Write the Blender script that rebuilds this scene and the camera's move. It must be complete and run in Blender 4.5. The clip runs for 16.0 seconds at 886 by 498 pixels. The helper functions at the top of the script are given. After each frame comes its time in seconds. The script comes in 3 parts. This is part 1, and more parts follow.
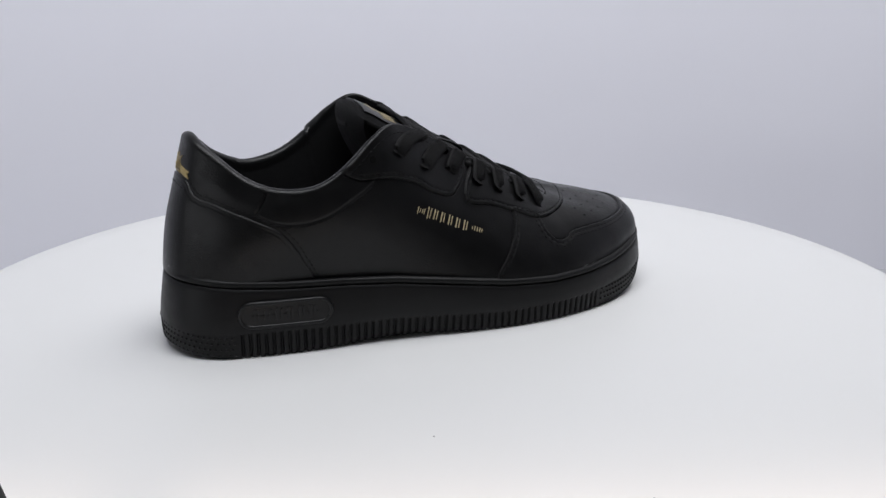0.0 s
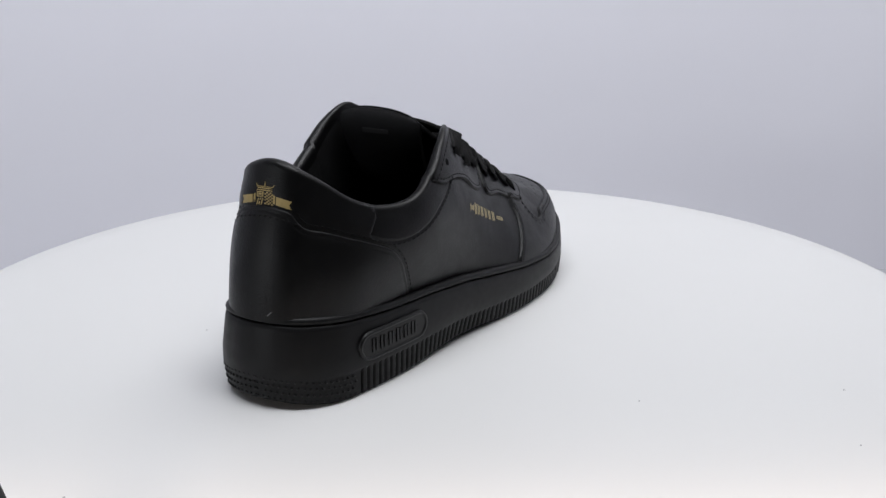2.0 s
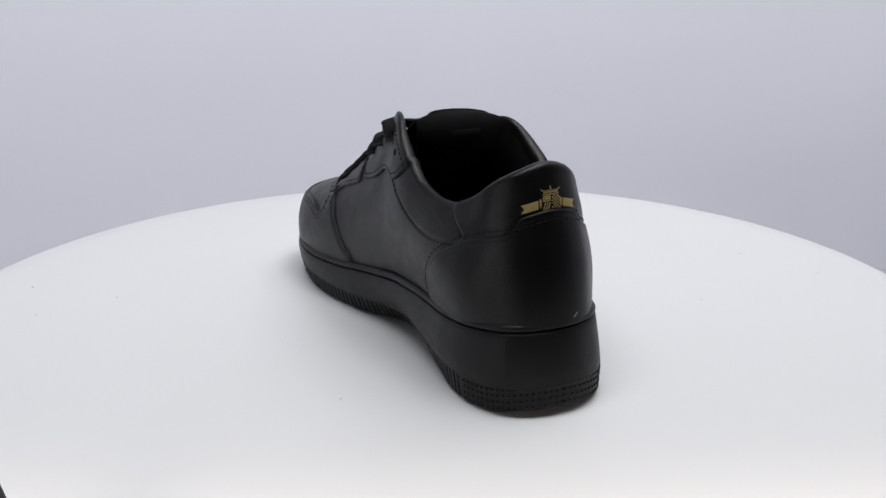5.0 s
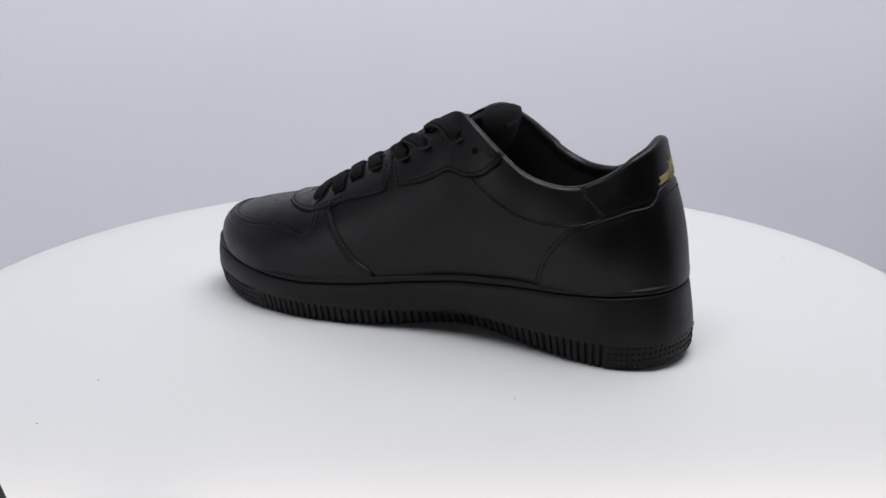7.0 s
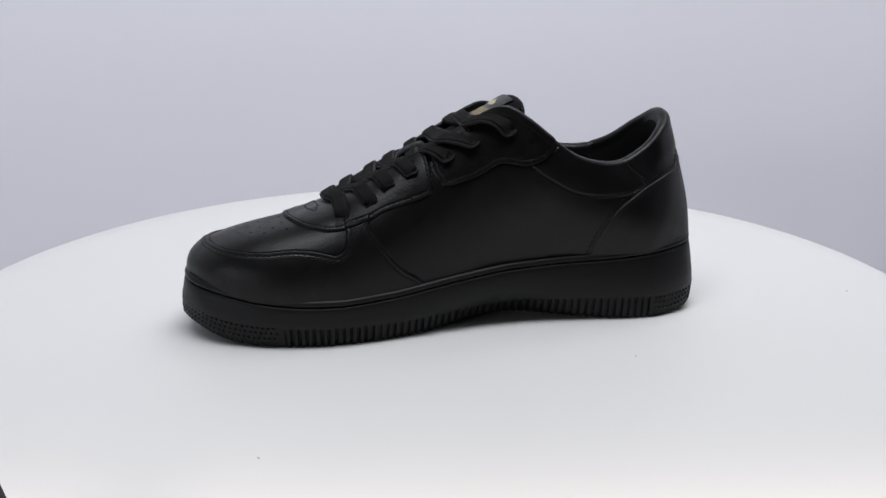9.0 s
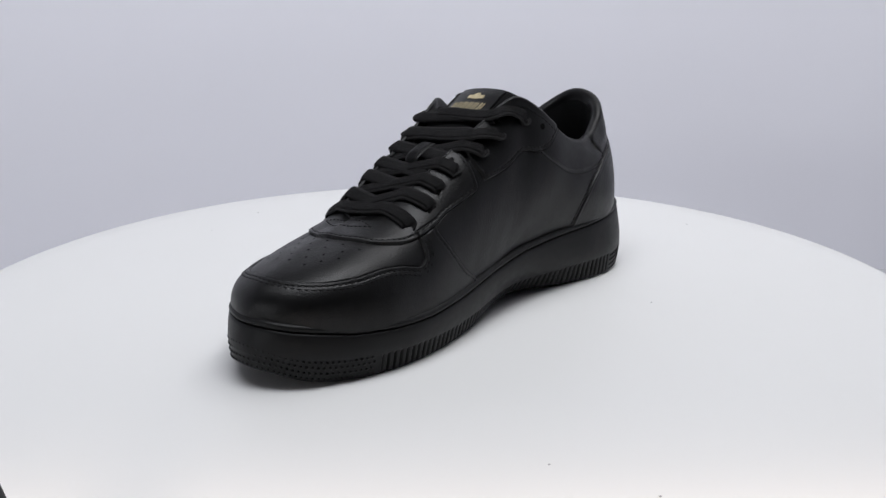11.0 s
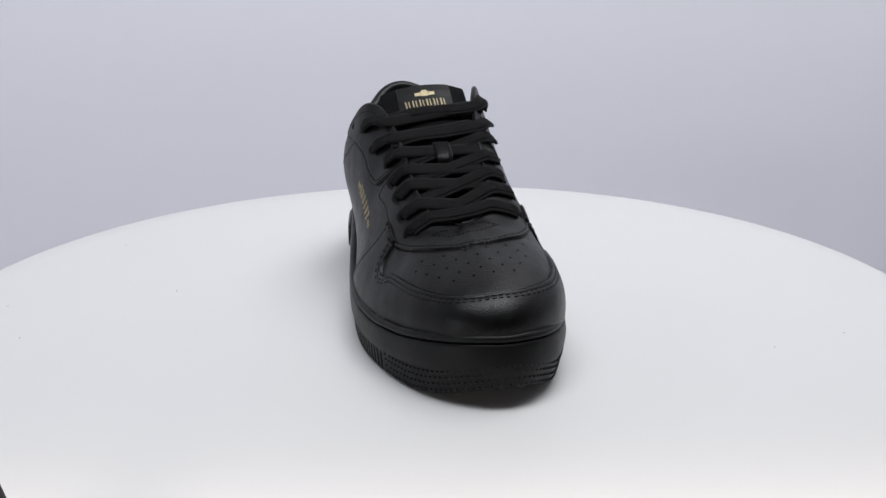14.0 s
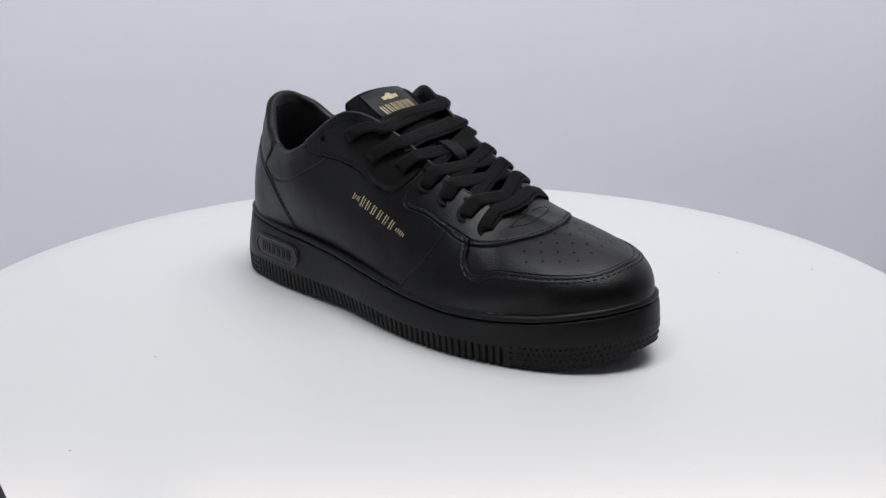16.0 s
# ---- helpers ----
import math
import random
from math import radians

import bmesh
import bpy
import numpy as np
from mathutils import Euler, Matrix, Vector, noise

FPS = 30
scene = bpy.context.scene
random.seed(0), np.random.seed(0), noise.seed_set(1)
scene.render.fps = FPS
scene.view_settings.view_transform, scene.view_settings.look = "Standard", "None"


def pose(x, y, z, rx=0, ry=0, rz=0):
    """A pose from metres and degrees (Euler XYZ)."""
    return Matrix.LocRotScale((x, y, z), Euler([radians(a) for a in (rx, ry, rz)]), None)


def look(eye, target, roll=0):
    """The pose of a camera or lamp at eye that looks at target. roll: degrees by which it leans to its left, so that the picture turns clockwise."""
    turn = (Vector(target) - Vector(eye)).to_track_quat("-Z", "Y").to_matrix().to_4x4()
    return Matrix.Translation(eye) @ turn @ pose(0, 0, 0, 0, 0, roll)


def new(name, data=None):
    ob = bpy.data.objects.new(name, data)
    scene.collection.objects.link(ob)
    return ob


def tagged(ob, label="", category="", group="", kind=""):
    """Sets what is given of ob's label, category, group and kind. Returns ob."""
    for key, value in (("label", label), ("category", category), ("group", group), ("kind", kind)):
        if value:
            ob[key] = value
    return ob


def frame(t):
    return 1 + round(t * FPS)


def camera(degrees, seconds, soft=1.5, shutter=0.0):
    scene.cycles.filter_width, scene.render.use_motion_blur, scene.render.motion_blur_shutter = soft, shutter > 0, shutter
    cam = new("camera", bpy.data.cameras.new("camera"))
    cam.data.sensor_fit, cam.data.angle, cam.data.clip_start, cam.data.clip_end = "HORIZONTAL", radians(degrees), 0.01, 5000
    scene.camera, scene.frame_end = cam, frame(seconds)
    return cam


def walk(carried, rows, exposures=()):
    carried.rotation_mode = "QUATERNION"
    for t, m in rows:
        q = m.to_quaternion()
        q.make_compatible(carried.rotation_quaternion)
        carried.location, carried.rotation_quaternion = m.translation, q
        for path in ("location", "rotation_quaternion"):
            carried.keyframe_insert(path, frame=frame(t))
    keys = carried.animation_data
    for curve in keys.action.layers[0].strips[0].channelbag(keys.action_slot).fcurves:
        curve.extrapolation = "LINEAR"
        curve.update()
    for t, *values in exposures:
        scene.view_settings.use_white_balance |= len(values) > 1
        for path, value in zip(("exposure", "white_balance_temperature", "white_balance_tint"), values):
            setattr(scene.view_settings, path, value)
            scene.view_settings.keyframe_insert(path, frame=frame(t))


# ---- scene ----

# ---------------------------------------------------------------- camera
TOP = 0.80                                   # height of the turntable's top
EYE = Vector((-0.00144, -0.58772, TOP + 0.22278))
AIM = Vector((math.sin(radians(0.8074)) * math.cos(radians(17.5267)),
              math.cos(radians(0.8074)) * math.cos(radians(17.5267)), -math.sin(radians(17.5267))))
cam = camera(47.116, 16.0, soft=1.5)
STAND = look(EYE, EYE + AIM, -0.4142)
walk(cam, [(0.0, STAND), (16.0, STAND)])
TURN0, RATE = -12.104, 18.467                # the platter's angle at the start, degrees a second
SHOE_AT = Matrix.Translation((-0.12072, -0.07755, 0.0)) @ pose(0, 0, 0, 0, 0, 34.134)

# ---------------------------------------------------------------- light
world = bpy.data.worlds.new("studio")
scene.world = world
world.use_nodes = True
world.node_tree.nodes["Background"].inputs[0].default_value = (0.80, 0.86, 1.0, 1)
world.node_tree.nodes["Background"].inputs[1].default_value = 0.25


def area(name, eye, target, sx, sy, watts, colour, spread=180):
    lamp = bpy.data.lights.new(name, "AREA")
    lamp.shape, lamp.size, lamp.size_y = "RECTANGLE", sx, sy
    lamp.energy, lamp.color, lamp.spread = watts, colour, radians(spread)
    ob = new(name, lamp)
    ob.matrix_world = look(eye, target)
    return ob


area("softbox_overhead", (0.44, 0.10, TOP + 1.20), (0.14, 0.10, TOP), 0.9, 0.6, 6.3, (0.98, 0.98, 1.0))
area("softbox_backdrop", (-0.05, -0.26, TOP + 1.20), (-0.25, 0.85, TOP + 0.12), 0.9, 0.45, 13.4, (0.93, 0.95, 1.0))
# added low fill on the backdrop; no lamp is known to stand there
area("low_fill", (-1.45, -1.25, TOP + 0.22), (0.5, 0.7, TOP - 0.02), 0.7, 0.16, 4.0, (0.94, 0.96, 1.0))
# added unseen fill below the view; it warms the platter's near edge
area("warm_front_fill", (0, -0.345, TOP + 0.045), (0, -0.25, TOP), 0.8, 0.012, 0.11, (1.0, 0.80, 0.65), 30)
scene.view_settings.exposure = 0.0
# ---------------------------------------------------------------- forms of the shoe (metres, heel at x = 0, toe along +x)


def ring(points, n):
    """n even steps of a smooth closed curve through the points."""
    p = np.asarray(points, float)
    k = np.arange(n) * len(p) / n
    i = k.astype(int)
    f = (k - i)[:, None]
    a, b, c, d = p[(i - 1) % len(p)], p[i % len(p)], p[(i + 1) % len(p)], p[(i + 2) % len(p)]
    return 0.5 * (2 * b + (c - a) * f + (2 * a - 5 * b + 4 * c - d) * f * f + (3 * b - a - 3 * c + d) * f ** 3)


def line(points, n):
    """n even steps of a smooth open curve through the points."""
    p = np.asarray(points, float)
    p = np.vstack([2 * p[0] - p[1], p, 2 * p[-1] - p[-2]])
    k = np.linspace(0, len(p) - 3 - 1e-9, n)
    i = k.astype(int)
    f = (k - i)[:, None]
    a, b, c, d = p[i], p[i + 1], p[i + 2], p[i + 3]
    return 0.5 * (2 * b + (c - a) * f + (2 * a - 5 * b + 4 * c - d) * f * f + (3 * b - a - 3 * c + d) * f ** 3)


def lerp(x, xs, ys):
    return np.interp(x, xs, ys)


# half outlines of the sole at mid height, in mm: outer side, then inner side back to the heel
SOLE = [(-17.7, 0.3), (-14.9, -13), (-7.6, -24.5), (5, -33.3), (22.3, -38.5), (48, -42.9), (74.7, -46.2), (107.4, -50.2), (139.4, -54.3),
        (169.4, -56.8), (199.5, -56.5), (224.6, -52.1), (244.9, -45), (265.7, -34.5), (281.7, -20.3), (290.1, -5), (291.8, 9), (287.9, 23),
        (277.7, 34.6), (260.2, 43.9), (239.9, 51.1), (214.8, 54.9), (189.8, 53.5), (159.9, 48.2), (129.9, 42.4), (99.8, 39.6), (64.8, 40),
        (34.7, 41.7), (12.8, 39.7), (-7, 31.1), (-15.8, 17)]
# stations of the upper: foot x, y; topline x, y, z; rise and bulge at the foot; reach and drop at the topline
UPPER = [(-13.3, 0.8, 3.1, 1.3, 119.4, 37.2, -3.8, 6.5, 22.7), (-9, -14.4, 5.8, -11.1, 116.5, 35.3, -2.7, 5.9, 22.9), (3.6, -25.7, 14.9, -21, 108.7, 29.3, -0.4, 5.6, 21.3),
         (18, -32.7, 27.1, -29.9, 98.3, 25.5, 3.3, 5.7, 17.7), (35.6, -35.6, 39.1, -36.5, 93.2, 21.7, 5.3, 6.4, 15.9), (55.3, -37.9, 54, -41.6, 92, 20.8, 6.1, 6.5, 16),
         (73.1, -40.2, 67.3, -44.1, 95.7, 23, 6.2, 6.6, 18), (91, -41.9, 81.8, -43.4, 105.2, 26, 6, 6.8, 22), (105, -43.6, 94.9, -39.4, 115.5, 28.1, 5.2, 7.9, 26),
         (117, -45.5, 105.5, -34.8, 121, 27.1, 3.3, 8, 26), (130, -47.6, 117.9, -28.2, 118.8, 26.1, 0.4, 10.1, 20), (150, -51, 139, -22.9, 107.9, 20.9, -2, 9.1, 17.2),
         (170, -53.4, 164.1, -20.8, 93.5, 18.7, -2.1, 9.5, 13.4), (190.1, -53.2, 186, -18.7, 81.9, 16.8, -1.9, 11.8, 9.7), (208, -51.1, 199.8, -14.4, 74.7, 16.4, -1.9, 16, 7.1),
         (225, -47.1, 205.6, -9, 71.7, 16.2, -0.8, 23.1, 7.5), (243.2, -39.9, 207.4, -4.5, 70.5, 16.7, -0.2, 36.3, 9.7), (262.2, -30, 208.4, -1.7, 69.9, 17.5, 0.4, 50.8, 12.3),
         (278.3, -16.9, 208.8, -0.1, 70.2, 17.3, 1.1, 59.5, 12.6), (286.1, 4, 209.4, 0.8, 71, 18.1, 1.8, 61.8, 11.3), (280.9, 20.6, 209.4, 2.1, 71.2, 19.6, 2.3, 60.7, 11.1),
         (268, 35.2, 209.4, 4.2, 71.5, 21.6, 2.7, 54.5, 9.6), (249.8, 45, 208.4, 6.7, 72.4, 23.1, 2.5, 43.5, 6.8), (229.5, 50.4, 206.3, 10.4, 73.2, 24.2, 1.6, 31.8, 4.1),
         (208.2, 50.9, 200.1, 15.3, 76.7, 27.4, 0.8, 23.5, 3.4), (190, 49.4, 186, 20.3, 84.7, 28.8, 1.2, 19.4, 5.6), (170, 45.9, 163.9, 22.2, 97.6, 30.4, 2.2, 17.3, 9.8),
         (149.9, 41.9, 138.8, 25.2, 112.2, 32.1, 4.1, 14.1, 13.9), (130, 38.4, 116.7, 28.8, 125.8, 34, 5.1, 11.8, 22.1), (116, 35.9, 105.6, 31.9, 128.8, 33.9, 8, 8.5, 28.2),
         (103, 34.9, 93.6, 36.5, 122.2, 31.8, 8.9, 7, 28.3), (88, 34.5, 81.8, 38.6, 112.9, 29.8, 9.2, 6.6, 24.3), (72, 34.9, 66.2, 38.5, 101.1, 25.6, 9, 5.5, 20.3),
         (54, 36.6, 50.5, 37.1, 96, 23.5, 8, 5.7, 18.2), (35.2, 38.3, 37.4, 34.3, 96, 23.3, 6.8, 6.1, 17), (17.5, 37, 24.8, 29.7, 101.5, 27.1, 4.3, 5.7, 18.7),
         (1.9, 29.7, 13.2, 24.5, 110.4, 30, 0.9, 5.6, 21.3), (-10.2, 17.9, 4.6, 14.4, 116.6, 35.1, -2.8, 5.9, 22.9)]


def band_height(x):
    """Height of the sole's upper edge, in mm."""
    return lerp(x, [-18, 0, 15, 45, 75, 105, 140, 170, 200, 225, 250, 270, 290], [47, 45.5, 44, 42, 41, 39, 34.5, 30.5, 28.5, 29, 31, 34.5, 38])


def roll_of(s):
    """Half the thickness of the padded topline at each station, in mm: full at the collar, thin along the lacing."""
    return lerp(s[:, 2], [0, 85, 110, 210], [3.6, 3.4, 1.3, 1.0])


def upper_grid(nu, nv, reach=1.0):
    """Points of the upper, nu round it and nv from the foot to the topline, in metres."""
    s = ring(UPPER, nu)
    foot = np.stack([s[:, 0], s[:, 1], band_height(s[:, 0]) - 2], 1)
    top = s[:, 2:5] - np.array([0, 0, 1.0]) * roll_of(s)[:, None]
    mid = np.stack([lerp(s[:, 0], [-10, 20, 120, 209, 300], [25, 35, 110, 209, 209]), 0 * s[:, 0]], 1)
    away = s[:, :2] - np.where(s[:, :1] > 209, np.array([[209.0, 0.0]]), mid)
    away /= np.linalg.norm(away, axis=1)[:, None]
    away = np.stack([away[:, 0], away[:, 1], 0 * away[:, 0]], 1)
    up = np.array([0, 0, 1.0])
    b = foot + up * s[:, 5:6] + away * s[:, 6:7]
    c = top + away * s[:, 7:8] - up * s[:, 8:9]
    v = np.linspace(0, reach, nv)[None, :, None]
    foot, b, c, top = foot[:, None], b[:, None], c[:, None], top[:, None]
    p = foot * (1 - v) ** 3 + 3 * b * v * (1 - v) ** 2 + 3 * c * v * v * (1 - v) + top * v ** 3
    return p / 1000
# ---------------------------------------------------------------- materials


def material(name, colour, rough=0.5, metal=0.0, vary=0.15, grain=60, bump=0.0, bump_scale=400, rough_vary=0.1, specular=0.5):
    m = bpy.data.materials.new(name)
    m.use_nodes = True
    t = m.node_tree
    n, l = t.nodes, t.links
    b = n["Principled BSDF"]
    b.inputs["Metallic"].default_value = metal
    b.inputs["Specular IOR Level"].default_value = specular
    co = n.new("ShaderNodeTexCoord")
    big = n.new("ShaderNodeTexNoise")
    big.inputs["Scale"].default_value, big.inputs["Detail"].default_value = grain, 5
    l.new(co.outputs["Object"], big.inputs["Vector"])
    mix = n.new("ShaderNodeMix")
    mix.data_type = "RGBA"
    mix.inputs["A"].default_value = (*[c * (1 - vary) for c in colour], 1)
    mix.inputs["B"].default_value = (*[min(1, c * (1 + vary)) for c in colour], 1)
    l.new(big.outputs["Fac"], mix.inputs["Factor"])
    l.new(mix.outputs["Result"], b.inputs["Base Color"])
    fine = n.new("ShaderNodeTexNoise")
    fine.inputs["Scale"].default_value, fine.inputs["Detail"].default_value = grain * 4, 4
    l.new(co.outputs["Object"], fine.inputs["Vector"])
    rr = n.new("ShaderNodeMapRange")
    rr.inputs["To Min"].default_value, rr.inputs["To Max"].default_value = max(0, rough - rough_vary), min(1, rough + rough_vary)
    l.new(fine.outputs["Fac"], rr.inputs["Value"])
    l.new(rr.outputs["Result"], b.inputs["Roughness"])
    if bump:
        cells = n.new("ShaderNodeTexVoronoi")
        cells.inputs["Scale"].default_value = bump_scale
        l.new(co.outputs["Object"], cells.inputs["Vector"])
        bp = n.new("ShaderNodeBump")
        bp.inputs["Strength"].default_value, bp.inputs["Distance"].default_value = bump, 0.0004
        l.new(cells.outputs["Distance"], bp.inputs["Height"])
        l.new(bp.outputs["Normal"], b.inputs["Normal"])
    return m


leather = material("black_leather", (0.0022, 0.0022, 0.0025), 0.385, vary=0.2, grain=40, bump=0.26, bump_scale=1200, specular=0.28)
rubber = material("black_rubber", (0.0032, 0.0032, 0.0036), 0.47, vary=0.2, grain=60, bump=0.08, bump_scale=1200, specular=0.23)
textile = material("black_lining", (0.004, 0.004, 0.0045), 0.9, vary=0.25, grain=150, bump=0.5, bump_scale=1800, specular=0.2)
lacing = material("black_lace", (0.0100, 0.0096, 0.0102), 0.75, vary=0.3, grain=200, bump=0.7, bump_scale=1600, specular=0.25)
thread = material("black_thread", (0.0035, 0.0035, 0.0037), 0.6, vary=0.2, grain=300, specular=0.15)
gold = material("gold_print", (0.52, 0.44, 0.27), 0.45, 0.35, vary=0.25, grain=300)
white_top = material("white_laminate", (0.67, 0.67, 0.665), 0.5, vary=0.015, grain=6, bump=0.02, bump_scale=900, specular=0.3)
dark_base = material("dark_base", (0.01, 0.01, 0.01), 0.6, grain=20)
paper = material("backdrop_paper", (0.803, 0.802, 0.853), 0.9, vary=0.02, grain=4, bump=0.02, bump_scale=500, specular=0.1)
plaster = material("dark_plaster", (0.09, 0.09, 0.095), 0.9, vary=0.03, grain=3, bump=0.05, bump_scale=60)
boards = material("grey_floor", (0.12, 0.115, 0.11), 0.6, vary=0.1, grain=5, bump=0.05, bump_scale=60)
table_top = material("grey_tabletop", (0.5, 0.5, 0.52), 0.7, vary=0.03, grain=8)
lint_grey = material("grey_lint", (0.3, 0.3, 0.3), 0.9)
label_grey = material("grey_label", (0.012, 0.012, 0.0125), 0.8, grain=300, specular=0.2)
glue = material("dried_glue", (0.16, 0.16, 0.16), 0.5, vary=0.4, grain=400)
crest_gold = material("dull_gold", (0.40, 0.30, 0.12), 0.5, 0.3, vary=0.3, grain=300)
# tongue kept dull and dark: shade between the laces put into its material
tongue_shaded = material("black_tongue_shaded", (0.0022, 0.0022, 0.0024), 0.85, vary=0.2, grain=150, bump=0.3, bump_scale=1800, specular=0.12)
# ---------------------------------------------------------------- building helpers


def mesh_of(name, verts, faces, mat, smooth=True):
    me = bpy.data.meshes.new(name)
    me.from_pydata([tuple(map(float, v)) for v in verts], [], [tuple(map(int, f)) for f in faces])
    me.materials.append(mat)
    if smooth:
        me.shade_smooth()
    me.update()
    return me


def put(name, me, parent=None, label=""):
    ob = new(name, me)
    if parent is not None:
        ob.parent = parent
    return tagged(ob, label)


def part(name, bm, mat, parent=None, label="", smooth=True):
    """Links a bmesh as one mesh object under a thing or a part."""
    me = bpy.data.meshes.new(name)
    bm.to_mesh(me)
    bm.free()
    me.materials.append(mat)
    if smooth:
        me.shade_smooth()
    return put(name, me, parent, label)


def grid_faces(nu, nv, wrap=False):
    i = np.arange(nu if wrap else nu - 1)[:, None]
    j = np.arange(nv - 1)[None, :]
    k = (i + 1) % nu
    return np.stack([i * nv + j, k * nv + j, k * nv + j + 1, i * nv + j + 1], -1).reshape(-1, 4)


def lathe(profile, n):
    """A turned form: rings of n points for each (radius, z)."""
    a = np.arange(n) * 2 * math.pi / n
    v = np.stack([np.stack([r * np.cos(a), r * np.sin(a), 0 * a + z], 1) for r, z in profile], 1).reshape(-1, 3)
    return v, grid_faces(n, len(profile), True)


def box(bm, x0, x1, y0, y1, z0, z1, bevel=0.0):
    m = Matrix.LocRotScale(((x0 + x1) / 2, (y0 + y1) / 2, (z0 + z1) / 2), None, (x1 - x0, y1 - y0, z1 - z0))
    r = bmesh.ops.create_cube(bm, size=1, matrix=m)
    if bevel:
        es = {e for v in r["verts"] for e in v.link_edges}
        bmesh.ops.bevel(bm, geom=list(es), offset=bevel, segments=2, affect="EDGES")


# ---------------------------------------------------------------- the studio
DESK = TOP - 0.25                            # height of the table under the turntable


def slab(name, x0, x1, y0, y1, z0, z1, mat, label):
    bm = bmesh.new()
    box(bm, x0, x1, y0, y1, z0, z1)
    return tagged(part(name, bm, mat, None, label, False), category=name.split("_")[0], kind="structure")


slab("floor", -2.5, 2.5, -3, 2, -0.1, 0, boards, "plain dark grey studio floor")
slab("ceiling", -2.5, 2.5, -3, 2, 2.7, 2.8, plaster, "plain dark grey studio ceiling")
slab("wall_north", -2.5, 2.5, 2, 2.1, 0, 2.7, plaster, "plain dark grey studio wall")
slab("wall_south", -2.5, 2.5, -3.1, -3, 0, 2.7, plaster, "plain dark grey studio wall")
slab("wall_east", 2.5, 2.6, -3, 2, 0, 2.7, plaster, "plain dark grey studio wall")
slab("wall_west", -2.6, -2.5, -3, 2, 0, 2.7, plaster, "plain dark grey studio wall")


def backdrop():
    """A sheet of paper that stands in a bow behind the turntable."""
    plan = line([(-1.32, -0.30), (-1.18, 0.25), (-0.80, 0.66), (-0.3, 0.84), (0.2, 0.86), (0.62, 0.80), (1.0, 0.56), (1.22, 0.15), (1.30, -0.30)], 90)
    z = np.linspace(DESK, TOP + 1.1, 40)
    sheet = np.repeat(plan[:, None], 40, 1)
    v = np.concatenate([np.concatenate([sheet * g, np.repeat(z[None], 90, 0)[..., None]], -1).reshape(-1, 3) for g in (1.0, 1.003)])
    f = grid_faces(90, 40)
    me = mesh_of("backdrop", v, np.concatenate([f, f[:, ::-1] + 3600]), paper)
    return tagged(put("backdrop", me), "pale lilac-grey paper backdrop bowed behind the turntable", "backdrop", kind="structure")


backdrop()


def table():
    t = tagged(new("table"), "grey table with dark legs under the turntable", "table")
    bm = bmesh.new()
    box(bm, -1.40, 1.40, -0.62, 1.00, DESK - 0.035, DESK, 0.004)
    part("tabletop", bm, table_top, t, "grey tabletop", False)
    for x in (-1.33, 1.33):
        for y in (-0.55, 0.93):
            bm = bmesh.new()
            box(bm, x - 0.03, x + 0.03, y - 0.03, y + 0.03, 0, DESK - 0.035, 0.003)
            part("leg", bm, dark_base, t, "", False)
    return t


table()
turntable = tagged(new("turntable"), "round white turntable with a smooth matt top", "turntable")
turntable.location = (0, 0, DESK)
v, f = lathe([(0.0, 0.0), (0.20, 0.0), (0.205, 0.004), (0.205, 0.220), (0.20, 0.232), (0.0, 0.232)], 96)
put("base", mesh_of("base", v, f, dark_base), turntable, "black round base")
RIM = 0.3110
v, f = lathe([(0.0, -0.018), (RIM - 0.003, -0.018), (RIM - 0.0005, -0.0165), (RIM, -0.014), (RIM, -0.004), (RIM - 0.0006, -0.0012), (RIM - 0.003, 0.0), (RIM - 0.02, 0.0), (0.0, 0.0)], 256)
platter = put("platter", mesh_of("platter", v, f, white_top), turntable, "white round platter")
platter.location = (0, 0, TOP - DESK)


def stand():
    """A slanting black rod on a round foot, beside the turntable's near rim."""
    t = tagged(new("lamp_stand"), "slim black metal stand leaning beside the turntable", "stand")
    foot, tip = Vector((0.0065, -0.4227, 0.0)), Vector((-0.1405, -0.3196, 0.25 + 0.0738))
    t.location = foot + Vector((0, 0, DESK))
    v, f = lathe([(0, 0), (0.03, 0), (0.032, 0.003), (0.03, 0.007), (0.008, 0.010), (0, 0.011)], 32)
    put("foot", mesh_of("foot", v, f, dark_base), t)
    long = (tip - foot).length
    v, f = lathe([(0, 0.004), (0.0078, 0.004), (0.0078, long), (0.006, long + 0.004), (0, long + 0.005)], 24)
    rod = put("rod", mesh_of("rod", v, f, dark_base), t)
    rod.rotation_euler = (tip - foot).to_track_quat("Z", "Y").to_euler()


stand()


def dust(n=9):
    """Specks of lint on the platter."""
    verts, faces = [], []
    for i in range(n):
        a, r = random.uniform(0, 6.28), random.uniform(0.12, 0.28)
        c = np.array([r * math.cos(a), r * math.sin(a), 0.0])
        b, w = len(verts), random.uniform(0.0003, 0.0007)
        for k in range(6):
            verts.append(c + np.array([w * (1 + .6 * (k % 2)) * math.cos(k * 1.047), w * math.sin(k * 1.047), 0.0001]))
        verts.append(c + np.array([0, 0, 0.0006]))
        faces += [(b + k, b + (k + 1) % 6, b + 6) for k in range(6)]
    tagged(put("lint", mesh_of("lint", verts, faces, lint_grey), platter), kind="stuff")


dust()
# ---------------------------------------------------------------- the shoe: its upper
sneaker = tagged(new("sneaker"), "black leather low-top sneaker with black laces and gold prints", "sneaker")
NU, NV = 1600, 236
BASE = upper_grid(NU, NV)


